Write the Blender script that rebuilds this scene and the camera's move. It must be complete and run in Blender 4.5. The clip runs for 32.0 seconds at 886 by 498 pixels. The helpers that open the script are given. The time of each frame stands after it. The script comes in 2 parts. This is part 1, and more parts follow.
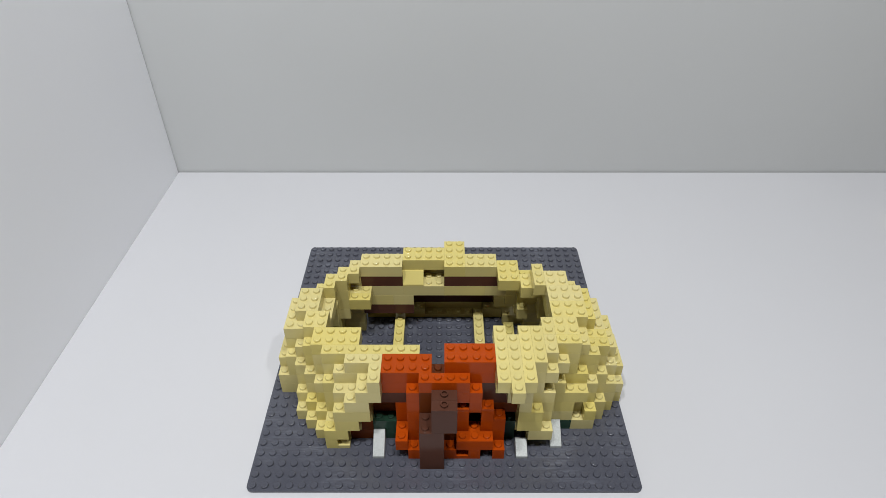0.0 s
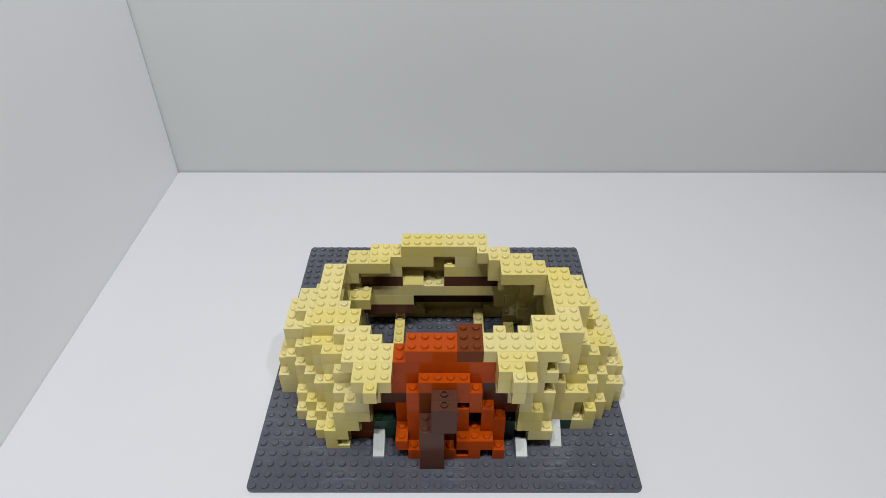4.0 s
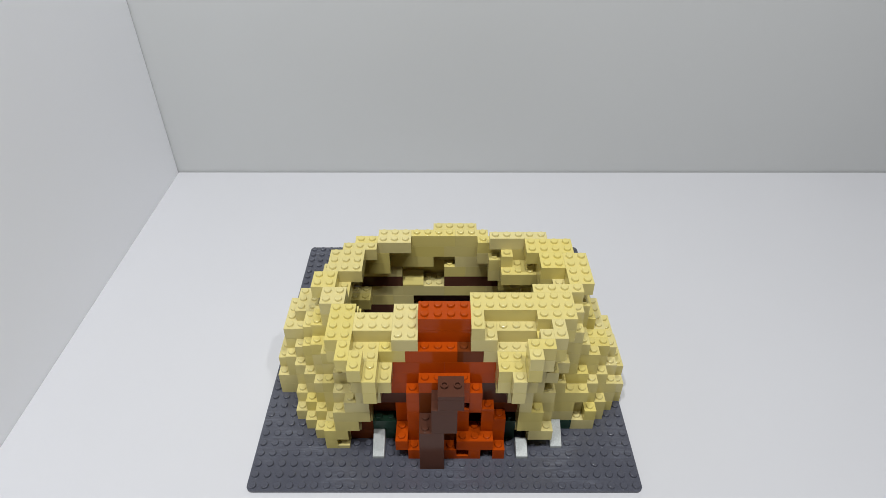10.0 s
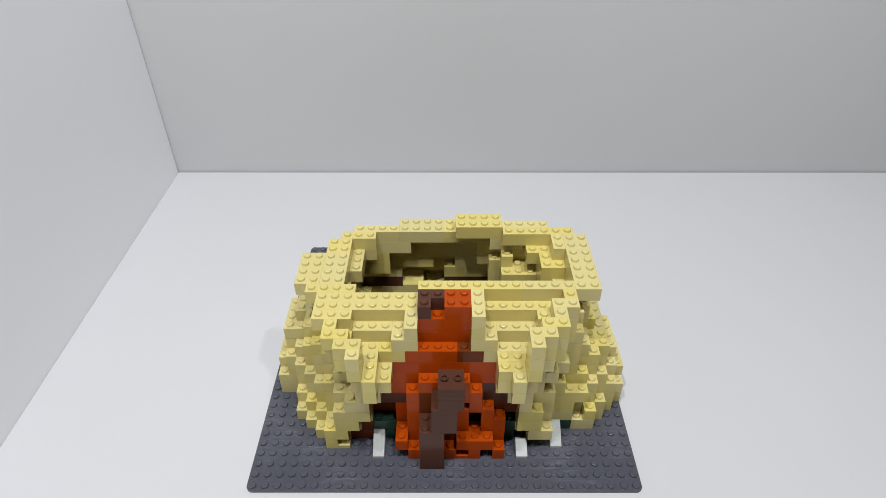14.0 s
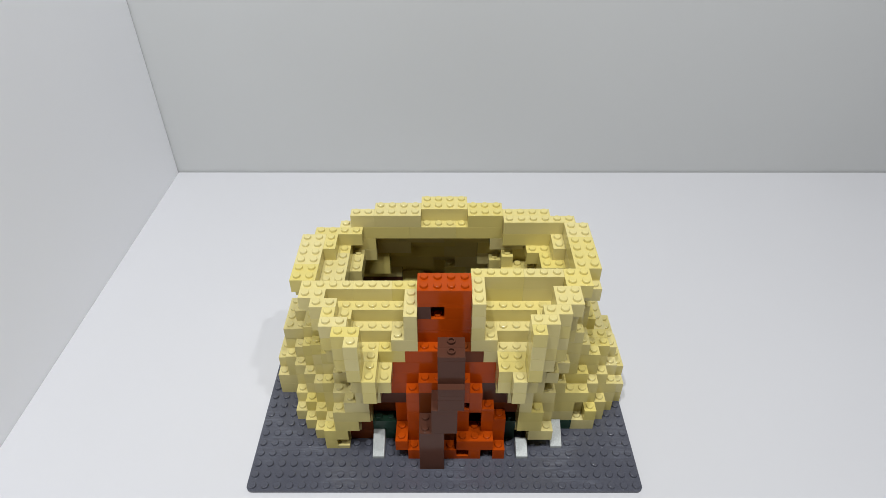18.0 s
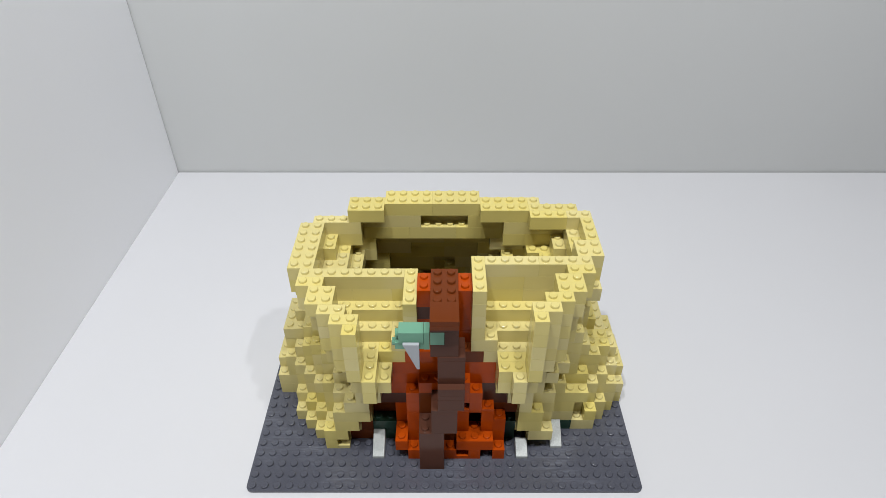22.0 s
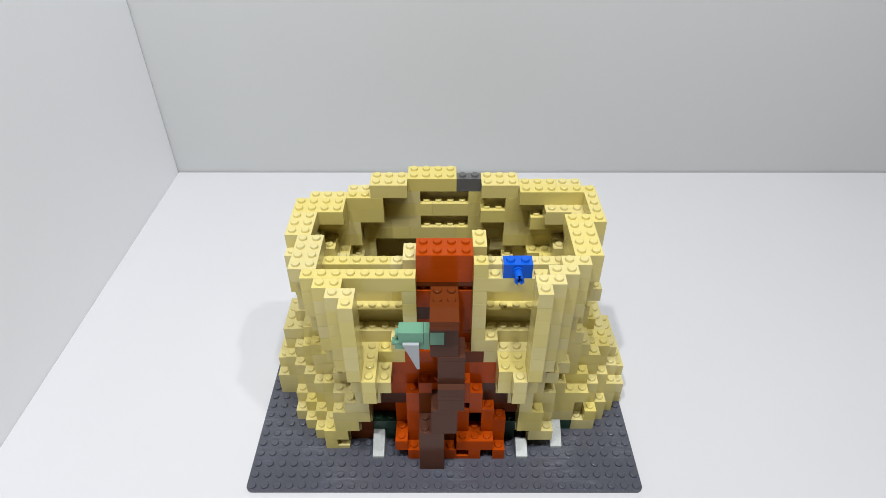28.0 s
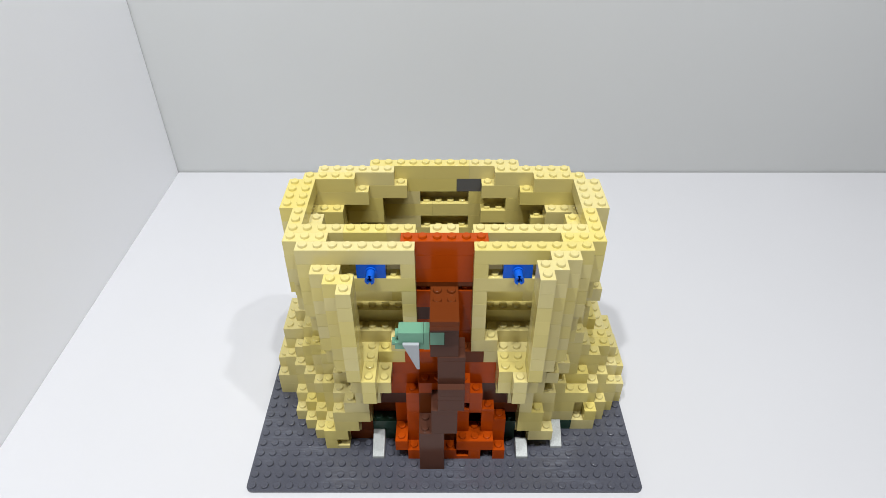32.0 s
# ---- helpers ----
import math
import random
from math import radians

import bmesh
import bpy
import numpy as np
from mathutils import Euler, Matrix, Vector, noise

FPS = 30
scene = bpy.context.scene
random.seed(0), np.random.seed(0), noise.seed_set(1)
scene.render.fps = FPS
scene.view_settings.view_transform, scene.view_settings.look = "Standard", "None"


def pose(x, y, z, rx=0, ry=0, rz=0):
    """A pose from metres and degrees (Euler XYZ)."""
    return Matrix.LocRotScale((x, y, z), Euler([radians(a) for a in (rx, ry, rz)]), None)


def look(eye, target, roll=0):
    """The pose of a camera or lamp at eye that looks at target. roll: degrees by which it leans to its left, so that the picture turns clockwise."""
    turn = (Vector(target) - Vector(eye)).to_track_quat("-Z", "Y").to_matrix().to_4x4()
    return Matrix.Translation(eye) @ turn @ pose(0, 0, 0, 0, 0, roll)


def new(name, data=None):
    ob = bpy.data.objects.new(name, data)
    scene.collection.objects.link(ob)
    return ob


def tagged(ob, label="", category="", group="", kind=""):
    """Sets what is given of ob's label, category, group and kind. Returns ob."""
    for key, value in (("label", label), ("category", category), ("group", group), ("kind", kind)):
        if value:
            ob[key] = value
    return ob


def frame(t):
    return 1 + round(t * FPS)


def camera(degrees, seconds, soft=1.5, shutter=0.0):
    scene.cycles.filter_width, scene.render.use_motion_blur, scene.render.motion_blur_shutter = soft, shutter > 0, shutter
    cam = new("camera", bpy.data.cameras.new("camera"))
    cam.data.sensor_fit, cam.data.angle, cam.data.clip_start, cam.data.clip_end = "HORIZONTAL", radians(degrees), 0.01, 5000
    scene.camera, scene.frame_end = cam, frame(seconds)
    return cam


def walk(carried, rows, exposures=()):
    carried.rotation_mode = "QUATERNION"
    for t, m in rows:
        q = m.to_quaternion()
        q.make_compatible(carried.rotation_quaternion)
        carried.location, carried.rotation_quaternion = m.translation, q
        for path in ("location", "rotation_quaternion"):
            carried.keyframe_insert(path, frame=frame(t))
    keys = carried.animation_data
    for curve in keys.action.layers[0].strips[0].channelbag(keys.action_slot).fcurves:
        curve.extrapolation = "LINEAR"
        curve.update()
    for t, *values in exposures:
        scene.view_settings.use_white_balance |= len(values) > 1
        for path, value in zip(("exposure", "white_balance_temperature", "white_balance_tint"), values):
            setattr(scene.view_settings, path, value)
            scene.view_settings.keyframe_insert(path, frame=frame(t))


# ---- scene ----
cam = camera(70.8, 32.0, 0.8)
EYE = pose(-0.0005, -0.3479, 0.3703, 52.093, 0.017, 0.052)
walk(cam, [(0.0, EYE), (32.0, EYE)],
     exposures=[(0.0, 0.10), (8.0, 0.13), (16.5, 0.20), (25.0, 0.31), (32.0, 0.45)])

# ---- light ----
world = bpy.data.worlds.new("studio")
scene.world = world
world.use_nodes = True
world.node_tree.nodes["Background"].inputs["Color"].default_value = (1.0, 0.86, 0.84, 1)
world.node_tree.nodes["Background"].inputs["Strength"].default_value = 0.03


def lamp_at(name, eye, target, w, h, watts, colour):
    lamp = bpy.data.lights.new(name, "AREA")
    lamp.shape, lamp.size, lamp.size_y, lamp.energy, lamp.color = "RECTANGLE", w, h, watts, colour
    ob = new(name, lamp)
    ob.matrix_world = look(eye, target)
    return ob


# a track of four small spots over the front of the table; the dim room round them is the world
for x, y, watts in ((-0.25, -0.40, 5.3), (-0.03, -0.32, 3.8), (0.19, -0.35, 3.65), (0.44, -0.40, 3.1)):
    lamp_at("ceiling_spot", (x, y, 1.25), (x * 0.5, -0.05, 0.0), 0.035, 0.035, watts, (0.97, 0.99, 1.0))

# ---- materials ----
PITCH, RISE, BASE = 0.008, 0.00971, 0.0018


def node_material(name):
    m = bpy.data.materials.new(name)
    m.use_nodes = True
    return m, m.node_tree.nodes, m.node_tree.links, m.node_tree.nodes["Principled BSDF"]


def plastic(name, colour, rough=0.17, spread=0.04, shine=0.38, grain=0.0, fade=0.0):
    """Moulded plastic: a little colour difference from piece to piece, faint handling marks in the gloss."""
    m, n, l, b = node_material(name)
    info = n.new("ShaderNodeObjectInfo")
    coord = n.new("ShaderNodeTexCoord")
    hue = n.new("ShaderNodeHueSaturation")
    hue.inputs["Color"].default_value = (*colour, 1)
    val = n.new("ShaderNodeMapRange")
    val.inputs["To Min"].default_value, val.inputs["To Max"].default_value = 1 - spread, 1 + spread
    l.new(info.outputs["Random"], val.inputs["Value"])
    l.new(val.outputs["Result"], hue.inputs["Value"])
    again, whole, sat = n.new("ShaderNodeMath"), n.new("ShaderNodeMath"), n.new("ShaderNodeMapRange")
    again.operation, whole.operation = "MULTIPLY", "FRACT"
    again.inputs[1].default_value = 17.3
    sat.inputs["To Min"].default_value, sat.inputs["To Max"].default_value = 1 - fade, 1 + fade
    l.new(info.outputs["Random"], again.inputs[0])
    l.new(again.outputs[0], whole.inputs[0])
    l.new(whole.outputs[0], sat.inputs["Value"])
    l.new(sat.outputs["Result"], hue.inputs["Saturation"])
    fine = n.new("ShaderNodeTexNoise")
    fine.inputs["Scale"].default_value, fine.inputs["Detail"].default_value = 160, 4
    l.new(coord.outputs["Object"], fine.inputs["Vector"])
    gloss = n.new("ShaderNodeMapRange")
    gloss.inputs["To Min"].default_value, gloss.inputs["To Max"].default_value = rough - 0.08, rough + 0.12
    l.new(fine.outputs["Fac"], gloss.inputs["Value"])
    l.new(gloss.outputs["Result"], b.inputs["Roughness"])
    b.inputs["IOR"].default_value = 1.5
    b.inputs["Specular IOR Level"].default_value = shine
    l.new(hue.outputs["Color"], b.inputs["Base Color"])
    if grain:
        speck, mix = n.new("ShaderNodeTexNoise"), n.new("ShaderNodeMix")
        speck.inputs["Scale"].default_value, speck.inputs["Detail"].default_value = 1400, 6
        mix.data_type, mix.blend_type = "RGBA", "MULTIPLY"
        ramp = n.new("ShaderNodeMapRange")
        ramp.inputs["From Min"].default_value, ramp.inputs["From Max"].default_value = 0.35, 0.65
        ramp.inputs["To Min"].default_value, ramp.inputs["To Max"].default_value = 1 - grain, 1 + grain
        l.new(coord.outputs["Object"], speck.inputs["Vector"])
        l.new(speck.outputs["Fac"], ramp.inputs["Value"])
        mix.inputs["Factor"].default_value = 1.0
        l.new(hue.outputs["Color"], mix.inputs["A"])
        l.new(ramp.outputs["Result"], mix.inputs["B"])
        l.new(mix.outputs["Result"], b.inputs["Base Color"])
    bump = n.new("ShaderNodeBump")
    bump.inputs["Strength"].default_value, bump.inputs["Distance"].default_value = 0.05, 0.0004
    wave = n.new("ShaderNodeTexNoise")
    wave.inputs["Scale"].default_value = 55
    l.new(coord.outputs["Object"], wave.inputs["Vector"])
    l.new(wave.outputs["Fac"], bump.inputs["Height"])
    l.new(bump.outputs["Normal"], b.inputs["Normal"])
    return m


def scuff(m, colour):
    """Adds worn patches of fine pale scratches that run across."""
    n, l, b = m.node_tree.nodes, m.node_tree.links, m.node_tree.nodes["Principled BSDF"]
    coord, stretch = n.new("ShaderNodeTexCoord"), n.new("ShaderNodeMapping")
    stretch.inputs["Scale"].default_value = (70, 620, 70)
    l.new(coord.outputs["Object"], stretch.inputs["Vector"])
    streak, patch = n.new("ShaderNodeTexNoise"), n.new("ShaderNodeTexNoise")
    streak.inputs["Scale"].default_value, streak.inputs["Detail"].default_value = 1, 3
    patch.inputs["Scale"].default_value, patch.inputs["Detail"].default_value = 26, 2
    l.new(stretch.outputs["Vector"], streak.inputs["Vector"])
    l.new(coord.outputs["Object"], patch.inputs["Vector"])
    both = n.new("ShaderNodeMath")
    both.operation = "MULTIPLY"
    for k, (t, low, high) in enumerate(((streak, 0.42, 0.72), (patch, 0.46, 0.66))):
        span = n.new("ShaderNodeMapRange")
        span.inputs["From Min"].default_value, span.inputs["From Max"].default_value = low, high
        l.new(t.outputs["Fac"], span.inputs["Value"])
        l.new(span.outputs["Result"], both.inputs[k])
    worn = n.new("ShaderNodeMix")
    worn.data_type = "RGBA"
    l.new(both.outputs[0], worn.inputs["Factor"])
    l.new(b.inputs["Base Color"].links[0].from_socket, worn.inputs["A"])
    worn.inputs["B"].default_value = (*colour, 1)
    l.new(worn.outputs["Result"], b.inputs["Base Color"])


def board(name, colour, rough):
    """White laminated board with faint blotches and an uneven sheen."""
    m, n, l, b = node_material(name)
    coord = n.new("ShaderNodeTexCoord")
    big, fine = n.new("ShaderNodeTexNoise"), n.new("ShaderNodeTexNoise")
    big.inputs["Scale"].default_value, fine.inputs["Scale"].default_value = 6, 350
    ramp = n.new("ShaderNodeMix")
    ramp.data_type = "RGBA"
    ramp.inputs["A"].default_value = (*[c * 0.97 for c in colour], 1)
    ramp.inputs["B"].default_value = (*colour, 1)
    for t in (big, fine):
        l.new(coord.outputs["Object"], t.inputs["Vector"])
    l.new(big.outputs["Fac"], ramp.inputs["Factor"])
    l.new(ramp.outputs["Result"], b.inputs["Base Color"])
    b.inputs["Roughness"].default_value = rough
    bump = n.new("ShaderNodeBump")
    bump.inputs["Strength"].default_value, bump.inputs["Distance"].default_value = 0.08, 0.0003
    l.new(fine.outputs["Fac"], bump.inputs["Height"])
    l.new(bump.outputs["Normal"], b.inputs["Normal"])
    return m


YELLOW = plastic("pale_yellow_plastic", (0.598, 0.512, 0.196), 0.13, 0.035, 0.42, 0.0, 0.11)
ORANGE = plastic("dark_orange_plastic", (0.375, 0.052, 0.003), 0.12, 0.04, 0.14)
REDDISH = plastic("reddish_brown_plastic", (0.130, 0.030, 0.007), 0.14, 0.04, 0.13)
# true brown of the front bricks; inside the back wall it paints recess shade
BROWN_AND_SHADE = plastic("dark_brown_and_shade_plastic", (0.083, 0.033, 0.021), 0.15, 0.04, 0.16)
GREY = plastic("dark_grey_plastic", (0.074, 0.077, 0.097), 0.18, 0.0, 0.5, 0.12)
scuff(GREY, (0.135, 0.142, 0.172))
DARK = plastic("charcoal_plastic", (0.10, 0.10, 0.10))
GREEN = plastic("dark_green_plastic", (0.021, 0.057, 0.036))
SAND = plastic("sand_green_plastic", (0.140, 0.315, 0.215))
STONE = plastic("light_grey_plastic", (0.36, 0.38, 0.40))
BLUE = plastic("blue_plastic", (0.006, 0.092, 0.53), 0.15, 0.04, 0.2)
WHITE = plastic("white_plastic", (0.43, 0.45, 0.44), 0.4, 0.04, 0.3, 0.14)
FLOOR = board("white_table_laminate", (0.588, 0.588, 0.610), 0.40)
# one white board twice: dimmer light painted into the back, brighter into the side
WALL_SHADED = board("white_board_shaded_tone", (0.545, 0.553, 0.552), 0.55)
WALL_LIT = board("white_board_lit_tone", (0.88, 0.885, 0.91), 0.55)


# ---- setting ----
def box_into(bm, x0, y0, z0, x1, y1, z1):
    v = [bm.verts.new((x, y, z)) for z in (z0, z1) for x, y in ((x0, y0), (x1, y0), (x1, y1), (x0, y1))]
    for f in ((3, 2, 1, 0), (4, 5, 6, 7), (0, 1, 5, 4), (1, 2, 6, 5), (2, 3, 7, 6), (3, 0, 4, 7)):
        bm.faces.new([v[k] for k in f])


def mesh_of(name, bm, material):
    me = bpy.data.meshes.new(name)
    bm.to_mesh(me)
    bm.free()
    me.materials.append(material)
    return me


def slab(name, label, x0, y0, z0, x1, y1, z1, material):
    bm = bmesh.new()
    box_into(bm, x0, y0, z0, x1, y1, z1)
    bmesh.ops.bevel(bm, geom=bm.edges[:], offset=0.0003, segments=2, affect="EDGES")
    return tagged(new(name, mesh_of(name, bm, material)), label, kind="structure")


LEFT_X, BACK_Y = -0.3050, 0.2708
slab("floor", "white laminated table top under the model", LEFT_X, -1.2, -0.02, 1.3, BACK_Y, 0.0, FLOOR)
slab("wall_back", "white board wall behind the model", LEFT_X - 0.012, BACK_Y + 0.0012, -0.02, 1.3, BACK_Y + 0.016, 0.50, WALL_SHADED)
slab("wall_side", "white board wall beside the model", LEFT_X - 0.016, -1.2, -0.02, LEFT_X - 0.0001, BACK_Y - 0.0001, 0.50, WALL_LIT)


# ---- bricks ----
def stud_into(bm, x, y, z, sides=14, r=0.0024, h=0.0017):
    """A round stud with a softened rim."""
    rings = []
    for rr, zz in ((r, z - 0.0002), (r, z + h - 0.0003), (r - 0.0003, z + h)):
        rings.append([bm.verts.new((x + rr * math.cos(2 * math.pi * k / sides), y + rr * math.sin(2 * math.pi * k / sides), zz))
                      for k in range(sides)])
    for a, b in zip(rings, rings[1:]):
        for k in range(sides):
            bm.faces.new((a[k], a[(k + 1) % sides], b[(k + 1) % sides], b[k])).smooth = True
    bm.faces.new(rings[-1])


def chamfer_box(bm, x0, y0, z0, x1, y1, z1, c=0.00008):
    """A block whose edges are softened: three nested outlines on each axis, hulled."""
    pts = []
    for sx in (0, 1):
        for sy in (0, 1):
            for sz in (0, 1):
                x, y, z = (x0, x1)[sx], (y0, y1)[sy], (z0, z1)[sz]
                ix, iy, iz = c * (1 - 2 * sx), c * (1 - 2 * sy), c * (1 - 2 * sz)
                pts += [(x, y + iy, z + iz), (x + ix, y, z + iz), (x + ix, y + iy, z)]
    vs = [bm.verts.new(q) for q in pts]
    bmesh.ops.convex_hull(bm, input=vs)


BRICK_MESHES = {}


def brick_mesh(w, d, h, material, studs=True):
    key = (w, d, h, material.name, studs)
    if key not in BRICK_MESHES:
        bm = bmesh.new()
        gap = 0.00002
        chamfer_box(bm, gap, gap, 0.00004, w * PITCH - gap, d * PITCH - gap, h * RISE)
        if studs:
            for a in range(w):
                for b in range(d):
                    stud_into(bm, (a + 0.5) * PITCH, (b + 0.5) * PITCH, h * RISE)
        BRICK_MESHES[key] = mesh_of("brick", bm, material)
    return BRICK_MESHES[key]


NAMES = {YELLOW: "yellow_brick", ORANGE: "dark_orange_brick", REDDISH: "reddish_brown_brick", BROWN_AND_SHADE: "dark_brown_brick",
         DARK: "charcoal_brick", GREEN: "dark_green_brick", WHITE: "white_tile", BLUE: "blue_brick", SAND: "sand_green_brick",
         STONE: "light_grey_slope"}

LABELS = {ORANGE: "glossy dark orange plastic brick", REDDISH: "reddish brown plastic brick", BROWN_AND_SHADE: "dark brown plastic brick; inside the back wall its brown is painted shade",
          DARK: "single charcoal grey plastic brick", GREEN: "dark green plastic brick",
          BLUE: "bright blue brick with a pin as an eye"}

model = new("brick_model")
tagged(model, "pale yellow toy brick model with dark orange front being built", "brick model")
model.location = (-16 * PITCH, -16 * PITCH, BASE)
COURSE = [1]
ARRIVALS = []


def course(n):
    COURSE[0] = n


def brick(i, j, w, d, t=0.0, material=YELLOW, h=1.0, drop=0.0, studs=True, name=""):
    """A brick over studs i to i+w-1 across and j to j+d-1 deep in the present course, pressed on at t seconds."""
    z = (COURSE[0] - 1) * RISE + drop * RISE
    ob = new(name or NAMES[material], brick_mesh(w, d, h, material, studs))
    ob.parent = model
    ob.location = (i * PITCH, j * PITCH, z)
    if material in LABELS:
        tagged(ob, LABELS[material])
    if t > 0:
        ARRIVALS.append((t, ob, w, d))
    return ob


def baseplate():
    base = new("baseplate")
    tagged(base, "dark grey studded square baseplate lying on the white table", "baseplate")
    bm = bmesh.new()
    n, r = 32 * PITCH - 0.0004, 0.004
    ring = []
    for cx, cy, a0 in ((n - r, n - r, 0), (r, n - r, 90), (r, r, 180), (n - r, r, 270)):
        for k in range(6):
            a = radians(a0 + 18 * k)
            ring.append((cx + r * math.cos(a), cy + r * math.sin(a)))
    low, high = [[bm.verts.new((x + 0.0002, y + 0.0002, z)) for x, y in ring] for z in (0.00005, BASE)]
    bm.faces.new(low[::-1])
    bm.faces.new(high)
    for k in range(len(ring)):
        bm.faces.new((low[k], low[(k + 1) % len(ring)], high[(k + 1) % len(ring)], high[k]))
    plate = new("plate", mesh_of("plate", bm, GREY))
    plate.parent = base
    bm = bmesh.new()
    for a in range(32):
        for b in range(32):
            stud_into(bm, (a + 0.5) * PITCH, (b + 0.5) * PITCH, BASE, 12)
    studs = tagged(new("studs", mesh_of("studs", bm, GREY)), kind="stuff")
    studs.parent = base
    base.location = (-16 * PITCH, -16 * PITCH, 0)
    return base


baseplate()


def cells(text):
    """Rectangles of studs, as in "7-8:5-8": across 7 to 8, deep 5 to 8."""
    for token in text.split():
        a, b = token.split(":")
        i0, _, i1 = a.partition("-")
        j0, _, j1 = b.partition("-")
        yield int(i0), int(j0), int(i1 or i0) - int(i0) + 1, int(j1 or j0) - int(j0) + 1


def cut(n):
    """A run of n studs as common brick lengths."""
    out = []
    while n > 0:
        step = n if n in (1, 2, 3, 4, 6, 8) else (8 if n > 9 else 4 if n > 5 else 3)
        out.append(step)
        n -= step
    return out


def bricks(text, t0=0.0, t1=0.0, material=YELLOW):
    """Bricks laid in the present course one after another between t0 and t1; long runs are made of several."""
    todo = []
    for i, j, w, d in cells(text):
        x = i
        for a in cut(w):
            y = j
            for b in cut(d):
                todo.append((x, y, a, b))
                y += b
            x += a
    for k, (i, j, w, d) in enumerate(todo):
        brick(i, j, w, d, t0 + (t1 - t0) * k / max(1, len(todo) - 1), material)


# the lower courses stand from the start
course(1)
bricks("6:4 5-7:5 4-7:6 3-6:7 3-5:8-9 1-4:10-11 1-3:12-14 2-4:15 3-5:16-17 4-7:18 8-13:20")
bricks("20-24:20 22-23:19 12-21:21")
bricks("23-24:5 25:6 27-28:6 27-29:7 27-30:8 28-31:9-10 29-31:11-13 28-30:14 27-29:15 26-28:16-17 24-27:18 11:12-19 19:12-19 22:16-17")
bricks("13:3-4 16:3 18:3 20:3-4 19:4", material=ORANGE)
bricks("14-17:4", material=REDDISH)
bricks("8-9:5-6 12-13:5-6 14-18:6 19-22:6", material=REDDISH)
bricks("10-11:5-6 26:6-7 21:5", material=GREEN)
course(2)
bricks("6-7:4 6-8:5 5-8:6 4-7:7 3-6:8 3-5:9 1-4:10-11 1-3:12-14 2-4:15 3-5:16-17 4-7:18 6-7:19")
# yellow wall deep under the overhang, its shade put into a dark brown
bricks("8-22:21", material=BROWN_AND_SHADE)
bricks("23-24:4 22-24:5 24-26:6 28:6 26-29:7 27-30:8 28-31:9-10 29-31:11-13 28-30:14 27-29:15 26-28:16-17 24-27:18")
bricks("12:3-4 17-19:3 18:4 13:4 19:4 20:4", material=ORANGE)
bricks("17:5", material=ORANGE)
bricks("14-16:4", material=REDDISH)
bricks("9:5-6 12-13:5-6 14-18:6 19-21:6", material=REDDISH)
bricks("10-11:5-6 21:5", material=GREEN)
course(3)
bricks("7-8:4 7-9:5 6-9:6 5-8:7 4-6:8 3-5:9 2-5:10 1-4:11-13 2-4:14-15 3-5:16-17 5-7:18")
# brown paints the shade of the recesses low in the back wall
bricks("8-12:18-19 13-22:21", material=BROWN_AND_SHADE)
bricks("21-22:19")
bricks("22-23:4 22-24:5 23-26:6 25-28:7 26-30:8 27-30:9 28-31:10-11 29-31:12-13 28-30:14 27-29:15 26-28:16-17 23-26:18")
bricks("13:4 17:4 19:4 20:4 12:5", material=ORANGE)
bricks("10-11:6 12-16:6 17-21:6", material=REDDISH)
course(4)
bricks("7-9:4 7-9:5 6-9:6 5-8:7 4-7:8 3-6:9 2-5:10 2-4:11-14 3-5:15 4-6:16-17 6-7:18 8-12:18-19")
# dark colour in place of the shade below the next course
bricks("13-21:20", material=BROWN_AND_SHADE)
bricks("21:19")
bricks("22-23:4 22-24:5 24-27:6 25-28:7 26-29:8 27-30:9-10 27-30:11-13 27-29:14-15 25-27:16-17 22-25:18 23:16")
bricks("13:4 17:4 19:4 12:5", material=ORANGE)
bricks("20-21:5", material=REDDISH)
bricks("10-12:6 13-16:6 17-21:6", material=REDDISH)
course(5)
bricks("8-9:4 7-9:5 6-9:6 6-9:7 5-8:8 4-7:9 3-6:10 2-5:11 2-4:12-14 3-5:15 4-6:16 7-8:16 5-7:17 8:17 8-11:18-19 12-15:18-19 16-19:18-19 11-20:20")
bricks("20-21:18-19")
bricks("22:4 22-24:5 23-25:6 24-27:7 25-28:8 26-29:9 27-30:10-11 27-30:12-13 27-29:14 26-28:15 25-27:16 23-26:17 22-24:18")
bricks("13:4 18:4", material=ORANGE)
bricks("10-12:5 19-21:5", material=BROWN_AND_SHADE)
bricks("14:4", material=REDDISH)
bricks("13-18:6", material=REDDISH)
course(6)
bricks("9-10:4-5 7-10:6 6-10:7 5-8:8 4-7:9 4-6:10 2-5:11-14 4:15 4-6:16 5-6:17 6-7:18 12-13:19")
# the dark bands under the course above: shade given as brick colour
bricks("8-11:18-19 16-21:18-19", material=BROWN_AND_SHADE)
bricks("11-20:20")
bricks("21-22:4 21-23:5 22-24:6 23-26:7 25-28:8 26-29:9 28-29:10 26-27:10 26-29:11-14 26-27:15 25-26:16 23-25:17 22-24:18")
bricks("13:4 17:4 18:4 11-12:5-6", material=ORANGE)
bricks("18-20:5", material=BROWN_AND_SHADE)
bricks("14:4", material=REDDISH)
bricks("13-17:6", material=REDDISH)
course(7)
bricks("10:4-5 8-10:6 6-13:7 5-8:8-9 4-5:10-11 3-4:12-14 5:15 5-6:16 6-7:17 7:18 8-11:18-19 12-15:19-20 16-17:18-21 18-20:18-19 21-22:16-18 23:15-16")
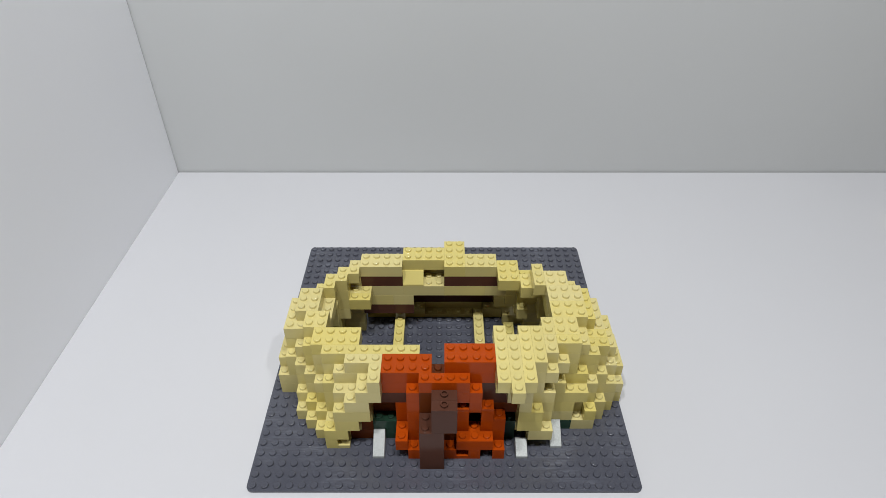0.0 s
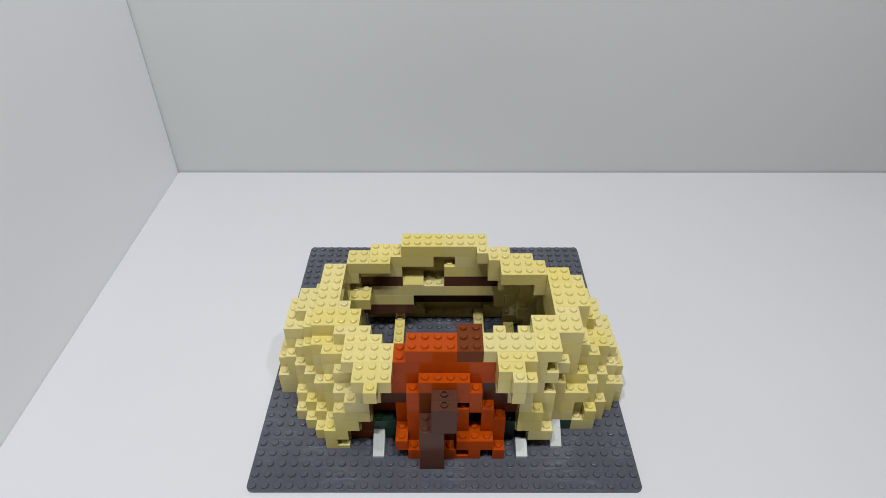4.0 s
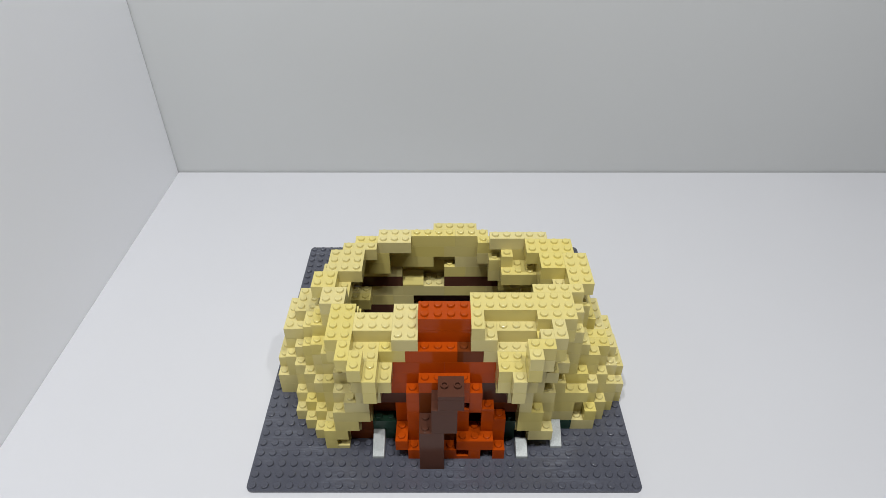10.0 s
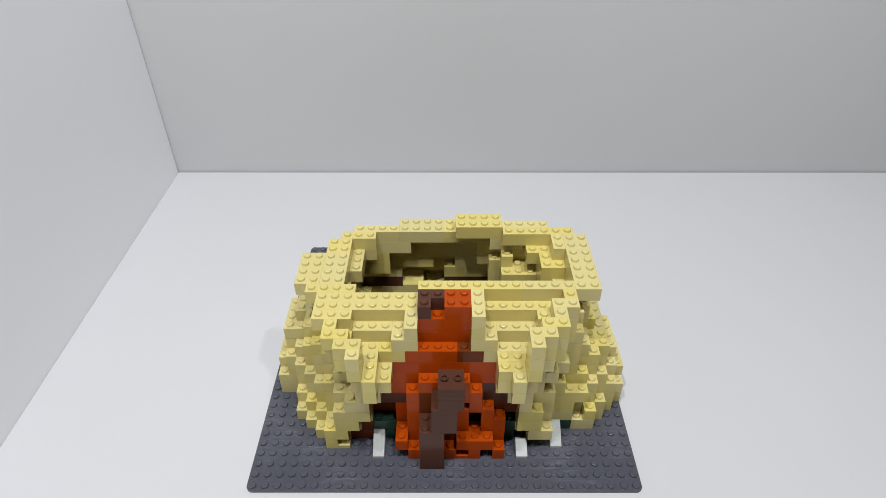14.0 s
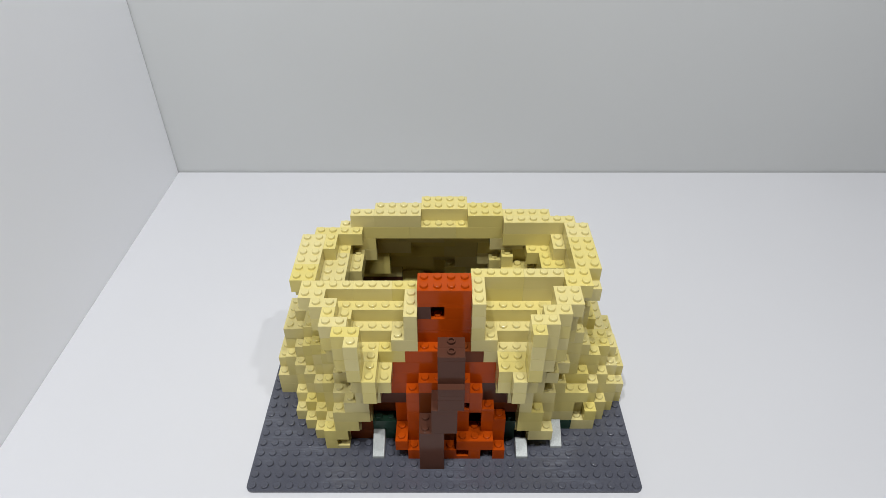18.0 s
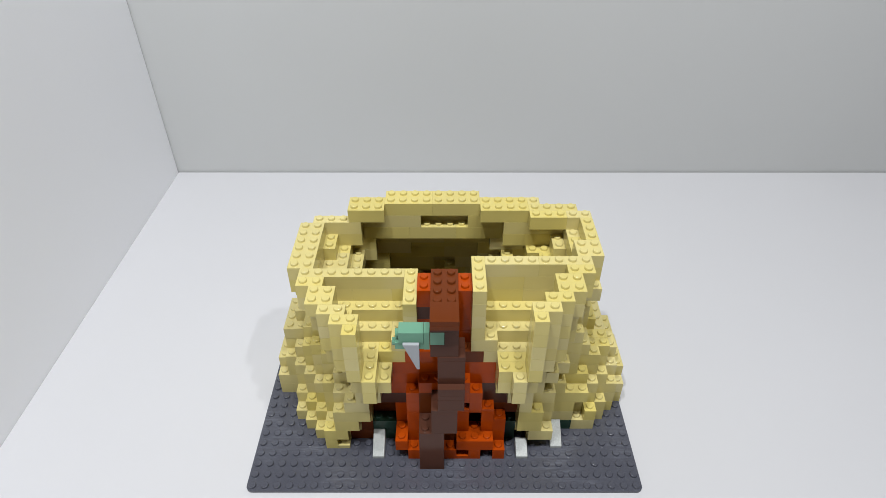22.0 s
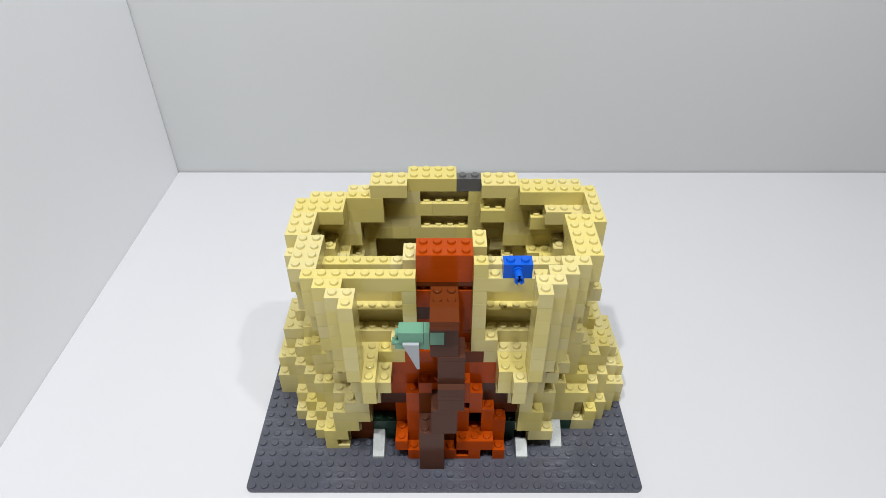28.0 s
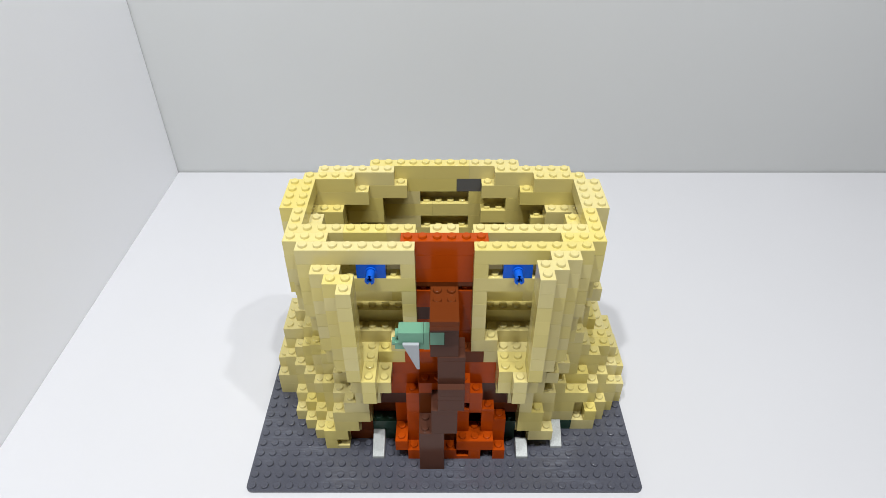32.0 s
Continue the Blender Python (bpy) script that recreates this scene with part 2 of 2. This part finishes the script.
bricks("20-21:4 20-23:5-6 24:5 24-25:6 22-26:7-8 27:8-9 24-26:9 26-27:10 25-27:11-12 28:11-14 25-27:13-14 24-26:15 27:15")
bricks("14-17:4 11-14:5-6 16-19:5-6", material=ORANGE)
course(8)
bricks("24:14-16 25-26:14-15 25-27:12-13 25-27:10-11 24:8-9 25-26:8-9 25-26:7 20:3-8 21:2-7 22:3-8 23:5-8 24:6-7")
bricks("16-19:5-6", material=ORANGE)
bricks("15-17:20 15-16:19 11-14:18-19 17-19:18-19 9-10:18-19 20-21:16-18 22-23:15-16", 0.1, 1.0)
bricks("7-8:17-18 9-10:17 5-6:13-16 5-6:11-12 7:11 5-8:9-10 7-9:8 8-10:7 8-11:5-6 9-11:3-4 10:2", 1.1, 2.0)
bricks("12-15:5-6", 2.2, 2.2, ORANGE)
course(9)
bricks("13-16:5-6", 2.35, 2.35, ORANGE)
bricks("17-18:5-7", 2.6, 2.7, REDDISH)
bricks("19-22:5-6 20-22:4 20-21:3 21:2 23-24:5-6 23-26:7-8 25-26:9 25-27:10-12 25-26:13-14 27:13 21-24:14-15 22-23:16 20-21:16", 2.8, 3.5)
bricks("19-21:17 16-19:18-19 12-15:18-19 9-11:18 7-10:17 6-7:14-16 6-7:10-13", 3.7, 4.5)
bricks("6-8:9 7-8:5-8 9-10:4-7 10:2-3 11-12:5-6", 4.6, 5.0)
course(10)
bricks("14-17:6-7", 5.05, 5.05, ORANGE)
bricks("18-19:5-8 20-23:6-7 23-24:5 24-25:6-7 24-26:8-9 24:4 23:3-4 22:2-3", 5.1, 5.45)
bricks("24-25:12-15 25-26:10-11", 5.8, 6.0)
bricks("21-23:16 21:15 19-21:17 17-19:18 15-18:19 13-16:18 10-12:17-18 8-9:17 7-9:16 6-8:13-15", 6.1, 6.9)
bricks("5-6:11-12 6-7:9-10 7-8:5-8 8:3-4 9:2-3 9-11:6-7 12-13:5-8", 7.1, 7.95)
course(11)
bricks("14-17:6-7", 8.3, 8.3, ORANGE)
bricks("18:5-6 18-25:7-8 23-25:6 24:4-5 23:4 22-23:3 22:2 23-26:9", 8.5, 9.3)
bricks("26-27:10-13 24-25:12-13 23-26:14-15 20-24:16", 9.5, 10.0)
bricks("20-21:17 16-19:17-18 12-15:17-18 8-11:17 7-9:16 6-7:14-15", 10.1, 10.5)
bricks("4-5:10-13 6-7:10-13 5-8:9 6-13:7-8", 10.65, 11.0)
bricks("13:5-6 6-8:6 7:5 7-8:4 8-9:3 9:2", 11.2, 11.9)
course(12)
bricks("14:6-7 15:7", 12.3, 12.4, BROWN_AND_SHADE)
bricks("16-17:6-7", 12.5, 12.5, ORANGE)
bricks("18:5-7 14-25:8 24-25:6 25:7 24:5 23-24:4 22-23:3 22:2", 12.6, 13.0)
bricks("26-27:8-11 26-27:12-14 25:13-14", 13.1, 13.6)
bricks("21-26:15 21-24:16 17-20:16-17 13-16:16-18 17-18:18 9-12:16-17 7-8:16", 13.8, 14.4)
bricks("5-8:15 6:13-14 4-5:11-14", 14.42, 14.5)
bricks("4-5:9-10 5-13:8 5-6:7 13:5-7 6-7:6 7:5 7-8:4 8-9:3 9:2", 14.6, 15.4)
course(13)
bricks("18-24:8 18:5-7", 16.0, 16.4)
bricks("25-26:7-8 24-25:5-6 23-24:4 22-23:3 22:2 26-27:9-12 26-27:13-14 21-26:15 21-24:16 18-20:16-17", 16.6, 17.4)
bricks("14-17:17-18 10-13:16-17 8-9:16 5-8:15", 17.6, 18.2)
bricks("4-5:13-14 4-5:9-12 5-12:8 5-6:7 13:5-8 6-7:5-6 7-8:4 8-9:3 9:2", 18.3, 18.9)
course(14)
bricks("18:5-8 19-22:8 23-26:8", 20.35, 20.46)
bricks("25-26:7 24-25:5-6 23-24:4 22-23:3 22:2", 20.55, 20.97)
bricks("26-27:9-10 27:11-13", 21.1, 21.3)
bricks("23-27:14 23-26:15 19-22:15-16 23:16 15-18:16-17 11-14:16-17 8-10:15-16", 21.36, 21.9)
bricks("5-7:15 4-7:14", 22.03, 22.1)
bricks("4:11-13 4-5:9-10", 22.2, 22.3)
bricks("5-13:8 5-6:7 13:5-6 6-7:5-6 7-8:4 8-9:3 9:2", 22.45, 23.05)
course(15)
bricks("14-17:6-7", 23.38, 23.38, ORANGE)
bricks("13:7-8 18:7-8", 23.5, 23.6)
bricks("18-25:5 23-24:4 22-23:3 22:2", 23.8, 24.0)
bricks("25-26:6-9 26-27:10-12 24-27:13-14", 24.1, 24.5)
bricks("21-26:15 21-23:16 18-20:16-17 14-17:17 11-13:16-17", 24.6, 24.9)
bricks("8-10:16", 24.95, 24.95)
bricks("8-10:15", 25.04, 25.04)
bricks("5-7:15", 25.1, 25.1)
bricks("4-7:13-14 4-5:10-12 5-6:6-9", 25.2, 25.5)
bricks("6-13:5 7-8:4 8-9:3 9:2", 25.7, 26.1)
course(16)
bricks("14-17:6-7", 26.3, 26.3, ORANGE)
bricks("18:7-8 18:5 24-25:5 23-24:4 22-23:3 22:2 25-26:6-9 25-27:10 27:11-13", 26.45, 27.25)
bricks("22-27:14 22-26:15 19-21:15-16", 27.33, 27.46)
bricks("17-18:16", 27.66, 27.66, DARK)
bricks("13-16:16-17 10-12:15-16", 27.76, 27.96)
bricks("5-9:15 4-9:14 4:11-13 4-6:10 5-6:6-9", 28.2, 28.75)
bricks("6-7:5 7-8:4 8-9:3 9:2", 28.8, 28.96)
bricks("13:5 13:7-8", 29.1, 29.2)
course(17)
bricks("13-18:6", 29.5, 29.5, ORANGE)
bricks("15-16:7", 29.45, 29.45)
bricks("18-25:7 18-25:5 24-26:6 23-24:4 22-23:3 22:2", 29.7, 30.2)
bricks("26:7-9 26-27:10-13 23-26:14 20-25:15", 30.3, 30.7)
bricks("10-21:16", 30.8, 31.0)
bricks("6-11:15 5-8:14 4-5:10-13 5:8-9 5-7:6", 31.1, 31.6)
bricks("5-13:7 6-13:5", 31.7, 31.9)


# ---- special pieces of the front ----
def free_piece(name, bm, material, x, y, z, t=0.0, w=2, d=2, label=""):
    """A piece of its own shape at studs x across, y deep and courses z up from the plate's front corner."""
    ob = new(name, mesh_of(name, bm, material))
    ob.parent = model
    ob.location = (x * PITCH, y * PITCH, z * RISE)
    if label:
        tagged(ob, label)
    if t > 0:
        ARRIVALS.append((t, ob, w, d))
    return ob


def hollow_stud(bm, x, y, z, sides=16):
    """A stud with a round well in its top."""
    rings = []
    for r, h in ((0.0024, -0.0002), (0.0024, 0.0017), (0.0016, 0.0017), (0.0016, 0.0002)):
        rings.append([bm.verts.new((x + r * math.cos(2 * math.pi * k / sides), y + r * math.sin(2 * math.pi * k / sides), z + h))
                      for k in range(sides)])
    for a, b in zip(rings, rings[1:]):
        for k in range(sides):
            bm.faces.new((a[k], a[(k + 1) % sides], b[(k + 1) % sides], b[k]))
    bm.faces.new(rings[-1])


def block(w, d, h, studs=(), hollow=False):
    bm = bmesh.new()
    chamfer_box(bm, 0.00006, 0.00006, 0.00004, w * PITCH - 0.00006, d * PITCH - 0.00006, h * RISE)
    for x, y in studs:
        (hollow_stud if hollow else stud_into)(bm, x * PITCH, y * PITCH, h * RISE)
    return bm


GRID4 = [(0.5, 0.5), (1.5, 0.5), (0.5, 1.5), (1.5, 1.5)]
THIRD = 1 / 3
free_piece("dark_brown_brick", block(2, 2, 4, GRID4), BROWN_AND_SHADE, 14, 2, 0)
free_piece("dark_brown_brick", block(2, 2, 2, GRID4), BROWN_AND_SHADE, 15, 2, 4)
free_piece("yellow_plate", block(5, 1, 1 / 3, [(a + 0.5, 0.5) for a in range(5)]), YELLOW, 14, 20, 0)
# the dark brown column: pairs of one-stud plates shift it by half a stud
for row in (2, 3):
    free_piece("jumper_plate", block(2, 1, THIRD, [(1, 0.5)], True), BROWN_AND_SHADE, 15, row, 6)
free_piece("dark_brown_brick", block(2, 2, 1, GRID4), BROWN_AND_SHADE, 15.5, 2, 6 + THIRD, 8.4)
free_piece("jumper_plate", block(2, 2, THIRD, [(0.5, 1), (1.5, 1)], True), BROWN_AND_SHADE, 15.5, 2, 7 + THIRD, 8.5, 2, 2)
free_piece("jumper_plate", block(2, 2, 2 * THIRD, [(0.5, 1), (1.5, 1)], True), BROWN_AND_SHADE, 15.5, 2, 7 + 2 * THIRD, 11.3, 2, 2)
free_piece("dark_brown_brick", block(2, 2, 2, GRID4), BROWN_AND_SHADE, 15.5, 2.55, 8 + THIRD, 15.9)
for row in (2.55, 3.55):
    free_piece("jumper_plate", block(2, 1, THIRD, [(1, 0.5)], True), BROWN_AND_SHADE, 15.5, row, 10 + THIRD, 16.1, 2, 1)
free_piece("dark_brown_brick", block(2, 2, 1, GRID4), BROWN_AND_SHADE, 15, 2.6, 10 + 2 * THIRD, 19.05)
free_piece("dark_brown_brick", block(2, 1, 1, [(0.5, 0.5), (1.5, 0.5)]), BROWN_AND_SHADE, 15, 3.6, 11 + 2 * THIRD, 19.25, 2, 1)
free_piece("dark_brown_brick", block(1, 1, 1, [(0.5, 0.5)]), BROWN_AND_SHADE, 16, 2.6, 11 + 2 * THIRD, 19.25, 1, 1)
free_piece("dark_brown_plate", block(2, 1.3, THIRD, ()), BROWN_AND_SHADE, 15, 2.6, 12 + 2 * THIRD, 20.05)
free_piece("reddish_brown_brick", block(2, 2, 1, ()), REDDISH, 15, 4, 12 + THIRD, 20.05)
free_piece("reddish_brown_plate", block(2, 6, THIRD, [(c + 0.5, r + 0.5) for c in range(2) for r in range(6)]), REDDISH, 15, 2, 13 + THIRD, 20.06, 2, 6)
free_piece("reddish_brown_tile", block(2, 2, THIRD, ()), REDDISH, 15, 2, 13 + 2 * THIRD, 20.16, label="smooth reddish brown plastic tile")
free_piece("reddish_brown_plate", block(4, 2, THIRD, [(c + 0.5, r + 0.5) for c in range(4) for r in range(2)]), REDDISH, 14, 6, 13 + 2 * THIRD, 23.25, 4, 2)
# the dark orange bricks behind it that sit a plate higher
free_piece("dark_orange_plate", block(4, 2, THIRD, ()), ORANGE, 14, 6, 12, 15.2, 4, 2)
free_piece("dark_orange_brick", block(4, 2, 1, [(a + 0.5, b + 0.5) for a in range(4) for b in range(2)]), ORANGE, 14, 6, 12 + THIRD, 15.3, 4, 2)
free_piece("dark_orange_plate", block(1, 1, THIRD, ()), ORANGE, 17, 3, 0)
free_piece("yellow_plate", block(1, 1, THIRD, [(0.5, 0.5)]), YELLOW, 7, 4, 0)
for x, top in ((17, 4), (19, 4), (20, 3)):
    free_piece("dark_orange_plate", block(1, 1, THIRD, [(0.5, 0.5)]), ORANGE, x, 4, top)
# a smooth slope inside the back wall
bm = bmesh.new()
prof = [(0.0, 0.0), (PITCH, 0.0), (PITCH, RISE), (PITCH - 0.001, RISE), (0.0, 0.0016)]
a, b = [[bm.verts.new((x, y, z)) for y, z in prof] for x in (0.00004, 2 * PITCH - 0.00004)]
for face in (a, b[::-1], *[(a[k], b[k], b[(k + 1) % 5], a[(k + 1) % 5]) for k in range(5)]):
    bm.faces.new(face)
bmesh.ops.recalc_face_normals(bm, faces=bm.faces[:])
free_piece("yellow_slope", bm, YELLOW, 12, 18, 5)


def tooth(x, y, deep, top):
    """A white slope with a short upright lip, grained on its slant."""
    bm = bmesh.new()
    w, d, lip = PITCH - 0.0002, deep * PITCH - 0.0002, 0.0025
    prof = [(0.0001, 0.0), (d, 0.0), (d, top), (d - 0.0012, top), (0.0001, lip)]
    a, b = [[bm.verts.new((k, q, z)) for q, z in prof] for k in (0.0001, w)]
    n = len(prof)
    bm.faces.new(a)
    bm.faces.new(b[::-1])
    for k in range(n):
        bm.faces.new((a[k], b[k], b[(k + 1) % n], a[(k + 1) % n]))
    bmesh.ops.recalc_face_normals(bm, faces=bm.faces[:])
    bmesh.ops.bevel(bm, geom=bm.edges[:], offset=0.0002, segments=1, affect="EDGES")
    return free_piece("white_slope", bm, WHITE, x, y, 0, label="white grained slope standing as a tooth")


for x, y, deep, top in ((10, 3, 2, 0.0113), (22, 3, 1.5, 0.0074), (25, 4, 2, 0.0112)):
    tooth(x, y, deep, top)


# ---- the sand green piece on the column ----
def side_stud(bm, x, y, z, sides=12):
    """A stud that points to the side."""
    rings = [[bm.verts.new((x - h, y + 0.0024 * math.cos(2 * math.pi * k / sides), z + 0.0024 * math.sin(2 * math.pi * k / sides)))
              for k in range(sides)] for h in (0, 0.0017)]
    for k in range(sides):
        bm.faces.new((rings[0][k], rings[0][(k + 1) % sides], rings[1][(k + 1) % sides], rings[1][k]))
    bm.faces.new(rings[1])


LOW = 11 + 2 * THIRD
free_piece("sand_green_brick", block(1, 1, 1, [(0.5, 0.5)]), SAND, 15, 2.6, LOW, 19.4, 1, 1)
free_piece("sand_green_plate", block(0.42, 1.1, 4 * THIRD, ()), SAND, 14.555, 2.55, LOW - THIRD, 19.45, 1, 1)
bm = block(1.75, 1.1, 5 / 6, ())
side_stud(bm, 0, 0.5 * PITCH, 0.0048)
free_piece("sand_green_brick", bm, SAND, 12.8, 2.55, LOW + 1 / 6, 19.65, 2, 1)
bm = block(2.05, 1.0, 0.5, ())
side_stud(bm, 0, 0.5 * PITCH, 0.0024)
free_piece("sand_green_plate", bm, SAND, 12.55, 2.6, LOW - THIRD, 19.85, 2, 1)
bm = bmesh.new()
prof = [(0.0, 0.0), (1.15, 0.0), (1.15, -2.05), (0.95, -2.05)]
a, b = [[bm.verts.new((x * PITCH, y, z * RISE)) for x, z in prof] for y in (0.0, 0.0022)]
bm.faces.new(a)
bm.faces.new(b[::-1])
for k in range(4):
    bm.faces.new((a[k], b[k], b[(k + 1) % 4], a[(k + 1) % 4]))
bmesh.ops.recalc_face_normals(bm, faces=bm.faces[:])
bmesh.ops.bevel(bm, geom=bm.edges[:], offset=0.0002, segments=1, affect="EDGES")
free_piece("light_grey_slope", bm, STONE, 13.1, 2.25, LOW + 0.3, 19.75, 2, 1, "light grey pointed slope hanging like a fang")


# ---- the eyes ----
def eye(x, t):
    """A blue brick with a slit round pin that sticks out of its front."""
    ob = brick(x, 5, 2, 1, t, BLUE)
    bm = bmesh.new()
    sides = 20
    cx, cz = PITCH, 0.0050
    rings = []
    for r, y in ((0.0031, 0.0), (0.0031, -0.0010), (0.0024, -0.0010), (0.0024, -0.0066), (0.0027, -0.0070), (0.0027, -0.0080), (0.0016, -0.0080), (0.0016, -0.0030)):
        rings.append([bm.verts.new((cx + r * math.cos(2 * math.pi * k / sides), y, cz + r * math.sin(2 * math.pi * k / sides))) for k in range(sides)])
    slit = (sides // 4, 3 * sides // 4, sides // 4 - 1, 3 * sides // 4 - 1)
    for n, (p, q) in enumerate(zip(rings, rings[1:])):
        for k in range(sides):
            if n < 3 or k not in slit:
                bm.faces.new((p[k], p[(k + 1) % sides], q[(k + 1) % sides], q[k]))
    bm.faces.new(rings[-1])
    pin = new("pin", mesh_of("pin", bm, BLUE))
    pin.parent = ob
    return ob


course(16)
eye(20, 27.28)
eye(10, 29.25)


# ---- what moves: bricks come from the stock beside the table's front edge and are pressed on one by one ----
def motions():
    x, y, deep, waiting = 0.0, 0.0, 0.0, False
    for t, ob, w, d in sorted(ARRIVALS, key=lambda a: -a[0]):
        if x + w * PITCH > 0.36:
            x, y, deep = 0.0, y + deep + 0.006, 0.0
        sole = min(v.co.z for v in ob.data.vertices)
        rest = pose(0.62 + x + 16 * PITCH, -0.72 + y + 16 * PITCH, 0.0001 - BASE - sole)
        x, deep = x + w * PITCH + 0.006, max(deep, d * PITCH)
        if not waiting and t < 4.9:
            waiting, rest = True, pose(0.4608 + 16 * PITCH, 0.1515 + 16 * PITCH, -BASE + 0.0001)
        home = pose(*ob.location)
        walk(ob, [(0.0, rest), (t - 0.034, rest), (t, home), (32.0, home)])


motions()
